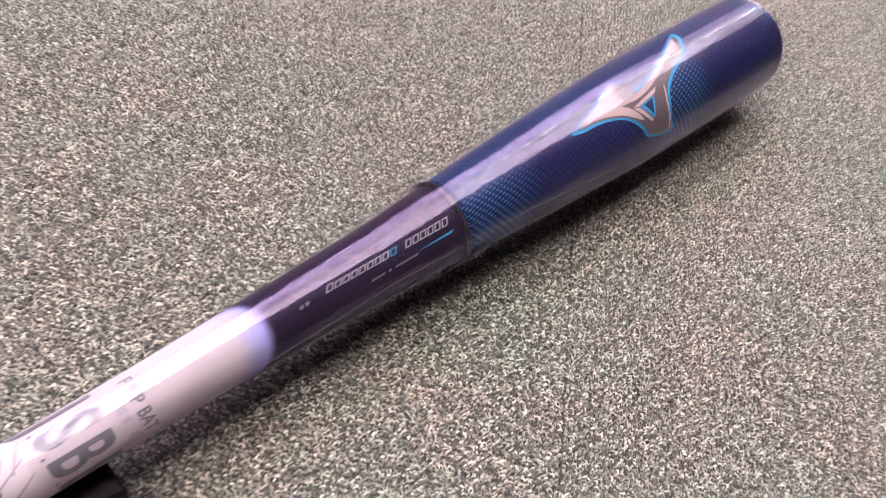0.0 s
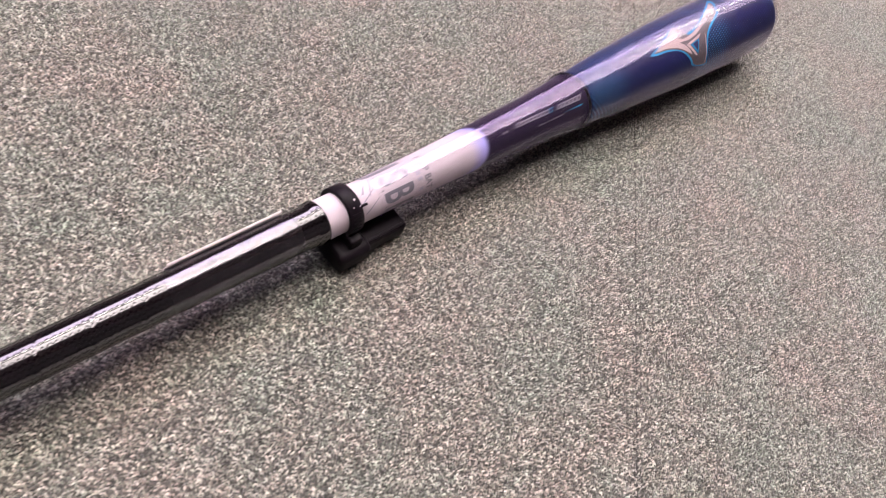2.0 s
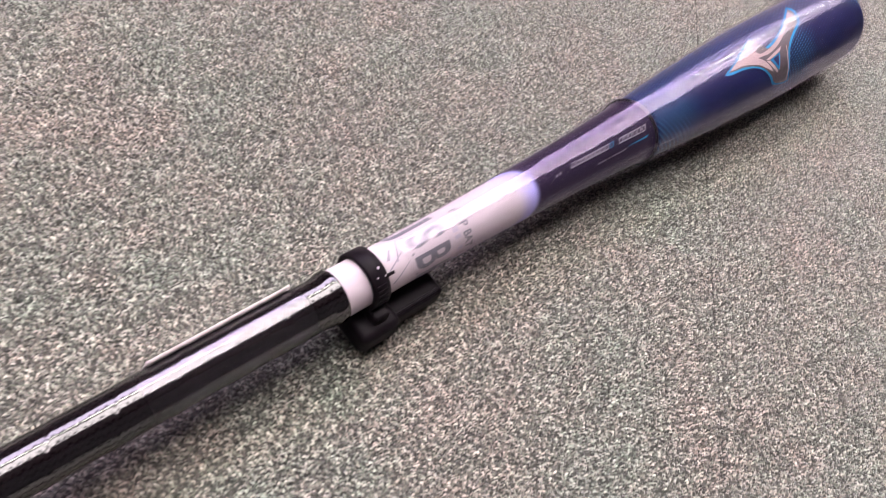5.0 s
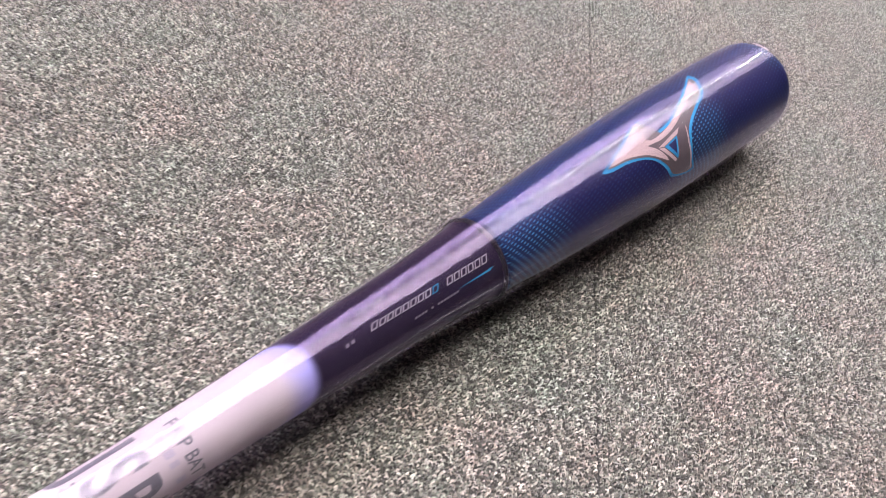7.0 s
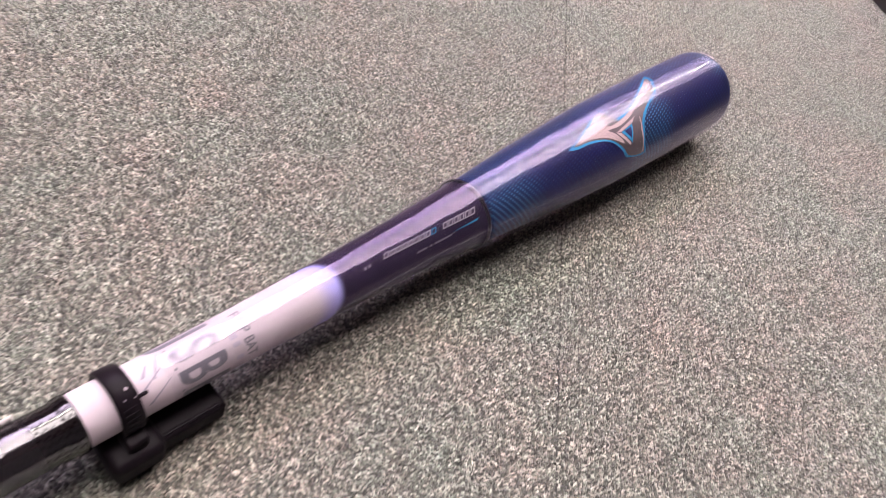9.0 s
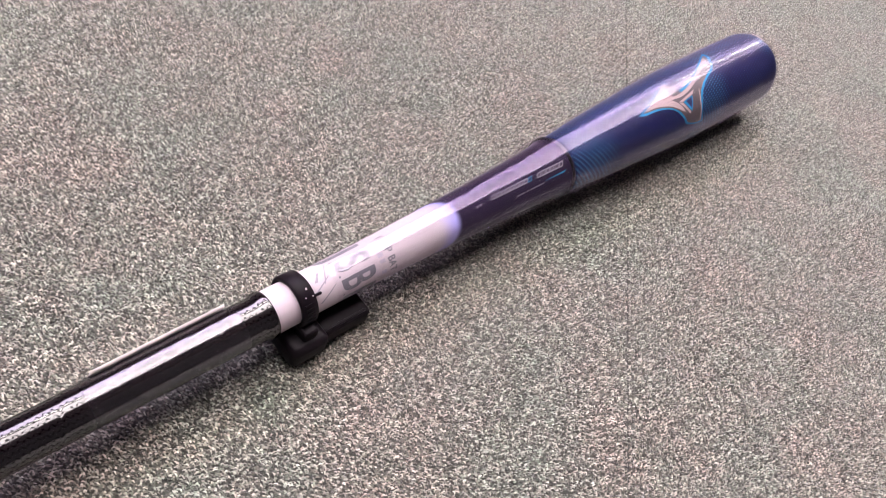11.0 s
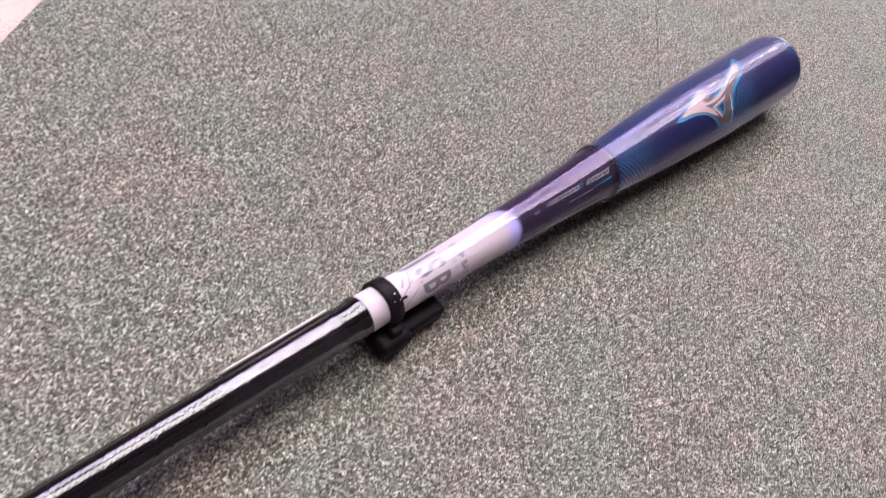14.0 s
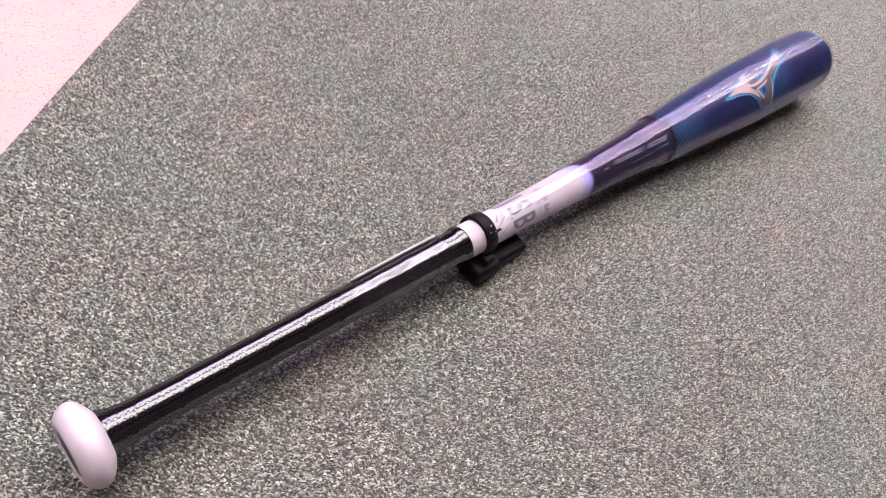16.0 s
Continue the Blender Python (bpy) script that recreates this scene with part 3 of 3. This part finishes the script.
    # the product line: plain slanted bars, one for a letter
    for i in range(16):
        if i == 9:
            continue
        s = 0.4425 + 0.0043 * i
        b = (1.07 - 0.0045 * i) * 0.033
        h = (0.150 + 0.002 * i) * 0.033 * (1.15 if i == 0 else 1.0)
        w = 0.0034
        k = 0.0021
        def stroke(x0, x1, f0, f1):
            """A slanted piece from x0 to x1 across and f0 to f1 of the height."""
            return [(s + x0 + k * f0, b + h * f0), (s + x1 + k * f0, b + h * f0), (s + x1 + k * f1, b + h * f1), (s + x0 + k * f1, b + h * f1)]
        f, e = 0.13, 0.16 * w
        shp = [stroke(0, e, 0, 1), stroke(w - e, w, 0, 1), stroke(e, w - e, 1 - f, 1), stroke(e, w - e, 0, f)]
        decal("name_bar", shp, CYAN if i == 8 else LETTER, bat, 0.00012, "cyan slanted bar" if i == 8 else "")
    for i in range(14):                     # small print, too fine to read
        if i in (4, 6):
            continue
        x, y, h = 0.4640 + 0.0019 * i, (0.715 + 0.001 * i) * 0.033, 0.0018
        decal("small_print_bar", [[(x, y), (x + 0.0013, y), (x + 0.0018, y + h), (x + 0.0005, y + h)]], LETTER_DIM, bat, 0.00012)
    decal("accent_line", [[(0.4905, 0.808 * 0.033), (0.5105, 0.790 * 0.033), (0.5125, 0.850 * 0.033)]], CYAN, bat, 0.00012, "cyan tapered line")
    for i in range(2):
        s, b = 0.4290 + 0.0030 * i, (1.04 + 0.012 * i) * 0.033
        decal("small_bar", [[(s, b), (s + 0.0018, b), (s + 0.0024, b + 0.0030), (s + 0.0006, b + 0.0030)]], LETTER_DIM, bat, 0.00012)

    # approval print round the white shaft
    for ch, a, w in (("J", 2.62, 0.0066), ("S", 1.80, 0.0074), ("B", 0.95, 0.0080), ("B", 0.10, 0.0080)):
        lettering("approval_letter", ch, INK, bat, 0.00012, 0.0228, w, (0.3232, a), False, "large grey printed letter", bold=0.020)
    for a in (1.93, 1.11, 0.23, -0.62):
        decal("full_stop", [[(0.3226 + 0.0007 * math.cos(k * 0.785), a * 0.033 + 0.0016 * math.sin(k * 0.785)) for k in range(8)]], INK, bat, 0.00012)
    lettering("material_letters", "F R P", INK, bat, 0.00012, 0.0052, 0.0120, (0.3560, 2.02), False, "small grey printed letters", bold=0.015)
    lettering("material_letters", "BAT", INK, bat, 0.00012, 0.0052, 0.0100, (0.3560, 0.93), False, "small grey printed letters", bold=0.015)
    pale = []
    for a, w in ((1.76, 0.17), (1.50, 0.12), (1.28, 0.20), (0.96, 0.16), (0.46, 0.20)):
        pale.append([(0.3500, a * 0.033), (0.3538, a * 0.033), (0.3538, (a - w) * 0.033), (0.3500, (a - w) * 0.033)])
    for lp in pale:
        decal("print_bar", [lp], INK_PALE, bat, 0.00012)
    # the plain stroke emblem under the letters
    for k, (s0, a0, s1, a1, w) in enumerate(((0.3060, 0.95, 0.3205, 1.55, 0.0016), (0.3070, 0.40, 0.3190, 0.95, 0.0018), (0.3130, 1.15, 0.3190, 2.0, 0.0010), (0.3085, 1.35, 0.3125, 1.75, 0.0022))):
        dx, dy = s1 - s0, (a1 - a0) * 0.033
        ln = math.hypot(dx, dy)
        nx, ny = -dy / ln * w / 2, dx / ln * w / 2
        A, B = (s0, a0 * 0.033), (s1, a1 * 0.033)
        decal("emblem_stroke", [[(A[0] - nx, A[1] - ny), (B[0] - nx * 0.4, B[1] - ny * 0.4), (B[0] + nx * 0.4, B[1] + ny * 0.4), (A[0] + nx, A[1] + ny)]], EMBLEM, bat, 0.00012)

    # shrink wrap with a line of perforations
    def slack(s, th):
        return 0.00006 * math.sin(7 * th + 40 * s) + 0.00005 * math.sin(90 * s + 2 * th)
    def wrap_r(s):
        return radius(s) + 0.0005 + 0.0012 * min(max((s - 0.40) / 0.10, 0), 1) + 0.0009 * math.exp(-((s - 0.52) / 0.035) ** 2)
    fp = [(s, wrap_r(s)) for s in spans(0.318, 0.800, 120)] + [(0.8030, 0.0338), (0.8046, 0.0334), (0.8058, 0.0327), (0.8066, 0.0316), (0.8071, 0.0300), (0.8072, 0.0285)]
    film = lathe("shrink_wrap", fp, FILM, bat, "clear shiny shrink wrap", wobble=slack)
    film.visible_shadow = False
    bm = bmesh.new()
    for i in range(130):
        s = 0.408 + 0.0023 * i
        a = np.interp(s, (0.40, 0.436, 0.476, 0.52, 0.56, 0.60, 0.64, 0.70), (0.10, 0.235, 0.40, 0.42, 0.40, 0.30, 0.22, 0.10))
        p = on_bat(s, a, 0.0006, wrap_r(s))
        t = Vector((1, 0, 0))
        w = Vector((0, math.sin(a), math.cos(a)))
        n_ = Vector((0, -math.cos(a), math.sin(a)))
        q = [p + t * x + w * y for x, y in ((-0.00026, -0.00006), (0.00026, -0.00006), (0.00026, 0.00006), (-0.00026, 0.00006))]
        lo = [bm.verts.new(c - n_ * 0.0009) for c in q]
        hi = [bm.verts.new(c - n_ * 0.0004) for c in q]
        bm.faces.new(hi)
        for k in range(4):
            j = (k + 1) % 4
            bm.faces.new((lo[k], lo[j], hi[j], hi[k]))
    part("perforation", bm, DOT, film, "dotted tear line", smooth=False)
    def sleeve_r(s):
        return radius(s) + 0.0007 + 0.00035 * math.exp(-((s - 0.2615) / 0.004) ** 2)
    sleeve = lathe("label_sleeve", [(0.1825, radius(0.1825) + 0.0004)] + [(s, sleeve_r(s)) for s in spans(0.1840, 0.2625, 24)] + [(0.2632, radius(0.2632) + 0.0004)], FILM_THIN, bat, "clear label sleeve",
                   wobble=lambda s, th: 0.00005 * math.sin(5 * th + 70 * s) + 0.00004 * math.sin(140 * s + th))
    sleeve.visible_shadow = False
    # paper label round the far side of the grip, its free edge standing off
    bm = bmesh.new()
    rows_ = []
    for s in spans(0.190, 0.2605, 10):
        line = []
        for k in range(15):
            a = 4.4 - k * 0.14
            line.append(on_bat(s, a, 0.0012))
        tip = on_bat(s, 2.42, 0.0012)
        line.append(tip + Vector((0, math.sin(2.42), math.cos(2.42))) * -0.0006 + Vector((0, -math.cos(2.42), math.sin(2.42))) * 0.0020)
        rows_.append([bm.verts.new(p) for p in line])
    for i in range(len(rows_) - 1):
        for k in range(len(rows_[0]) - 1):
            bm.faces.new((rows_[i][k], rows_[i][k + 1], rows_[i + 1][k + 1], rows_[i + 1][k]))
    bmesh.ops.recalc_face_normals(bm, faces=bm.faces)
    bmesh.ops.solidify(bm, geom=bm.faces[:], thickness=0.0003)
    part("paper_label", bm, PAPER, bat, "narrow white paper label")
    return bat


def build_tag():
    tag = tagged(new("security_tag"), "black plastic anti-theft tag strapped round the bat's shaft", "security tag")
    tag.location = (0.2988, 0, 0)
    zc = Z_BUTT + (Z_BARREL - Z_BUTT) * 0.3005 / 0.75
    # toothed strap
    bm = bmesh.new()
    seg = 72
    rr = radius(0.3005)
    prof = [(-0.0052, rr + 0.0004), (-0.0054, rr + 0.0022), (-0.0048, rr + 0.0030), (0.0042, rr + 0.0030), (0.0048, rr + 0.0022), (0.0046, rr + 0.0004)]
    rings = [[bm.verts.new((x, -r * math.cos(2 * math.pi * k / seg), zc + r * math.sin(2 * math.pi * k / seg))) for k in range(seg)] for x, r in prof]
    for i in range(len(prof)):
        for k in range(seg):
            j, i2 = (k + 1) % seg, (i + 1) % len(prof)
            bm.faces.new((rings[i][k], rings[i][j], rings[i2][j], rings[i2][k]))
    bmesh.ops.recalc_face_normals(bm, faces=bm.faces)
    strap = part("strap", bm, BLACK, tag, "toothed black strap")
    for k in range(5):
        a = 0.06 + k * 0.17
        bm = bmesh.new()
        block(bm, (-0.0034, -0.0005, 0.0), (0.0026, 0.0005, 0.0008), 0.0002)
        ob = part("tooth", bm, BLACK, strap, smooth=False)
        r = rr + 0.0026
        ob.matrix_local = Matrix.Translation((-0.0002, -r * math.cos(a), zc + r * math.sin(a))) @ Matrix.Rotation(-(math.pi / 2 - a) * -1, 4, "X")
    for x, a in ((0.0012, 1.30), (0.0030, 0.98), (-0.0014, 1.02)):
        bm = bmesh.new()
        bmesh.ops.create_cone(bm, cap_ends=True, segments=12, radius1=0.00075 if a > 1.2 else 0.0004, radius2=0.0006 if a > 1.2 else 0.0003, depth=0.0004)
        ob = part("strap_hole", bm, KNOB, strap, "pale spot showing through a strap hole")
        ob.matrix_local = Matrix.Translation((x, -(rr + 0.0031) * math.cos(a), zc + (rr + 0.0031) * math.sin(a))) @ Matrix.Rotation(math.pi / 2 - a, 4, "X")
    bm = bmesh.new()
    block(bm, (0.0030, -0.0008, 0.0), (0.0085, 0.0008, 0.0016), 0.0004)
    ob = part("strap_pin", bm, BLACK, strap)
    a = 0.95
    ob.matrix_local = Matrix.Translation((0, -(rr + 0.0018) * math.cos(a), zc + (rr + 0.0018) * math.sin(a))) @ Matrix.Rotation(math.pi / 2 - a, 4, "X")
    # body under the shaft and lock housing
    bm = bmesh.new()
    block(bm, (-0.0130, -0.0215, 0.0005), (0.0425, 0.012, 0.0135), 0.0022, 3)
    part("body", bm, BLACK, tag, "black moulded plastic body")
    bm = bmesh.new()
    block(bm, (-0.0150, -0.0255, 0.0005), (0.0100, 0.004, 0.0170), 0.0045, 4)
    part("lock_housing", bm, BLACK, tag, "black rounded lock housing")
    bm = bmesh.new()
    block(bm, (-0.006, -0.0205, 0.010), (0.0035, -0.009, 0.0235), 0.0015, 2)
    part("strap_slot", bm, BLACK, tag)
    bm = bmesh.new()
    block(bm, (0.0088, -0.0200, 0.0130), (0.0395, -0.0182, 0.0142), 0.0004, 2)
    part("seam_rib", bm, BLACK, tag)


def build_stand():
    st = tagged(new("display_plinth"), "dark laminate plinth at the carpet's far end", "plinth")
    st.location = (1.335, -0.005, 0)
    st.rotation_euler = (0, 0, math.radians(-30))
    # the upper part is unseen, added to shade the carpet's far end
    part("body", block(bmesh.new(), (0.006, -0.50, 0.0), (0.50, 0.06, 0.80), 0.004), DARK, st)
    part("kick_board", block(bmesh.new(), (0.0, -0.49, 0.0), (0.0055, 0.05, 0.06), 0.001), DARK, st)


build_bat()
build_tag()
build_stand()
build_room()
build_floor()
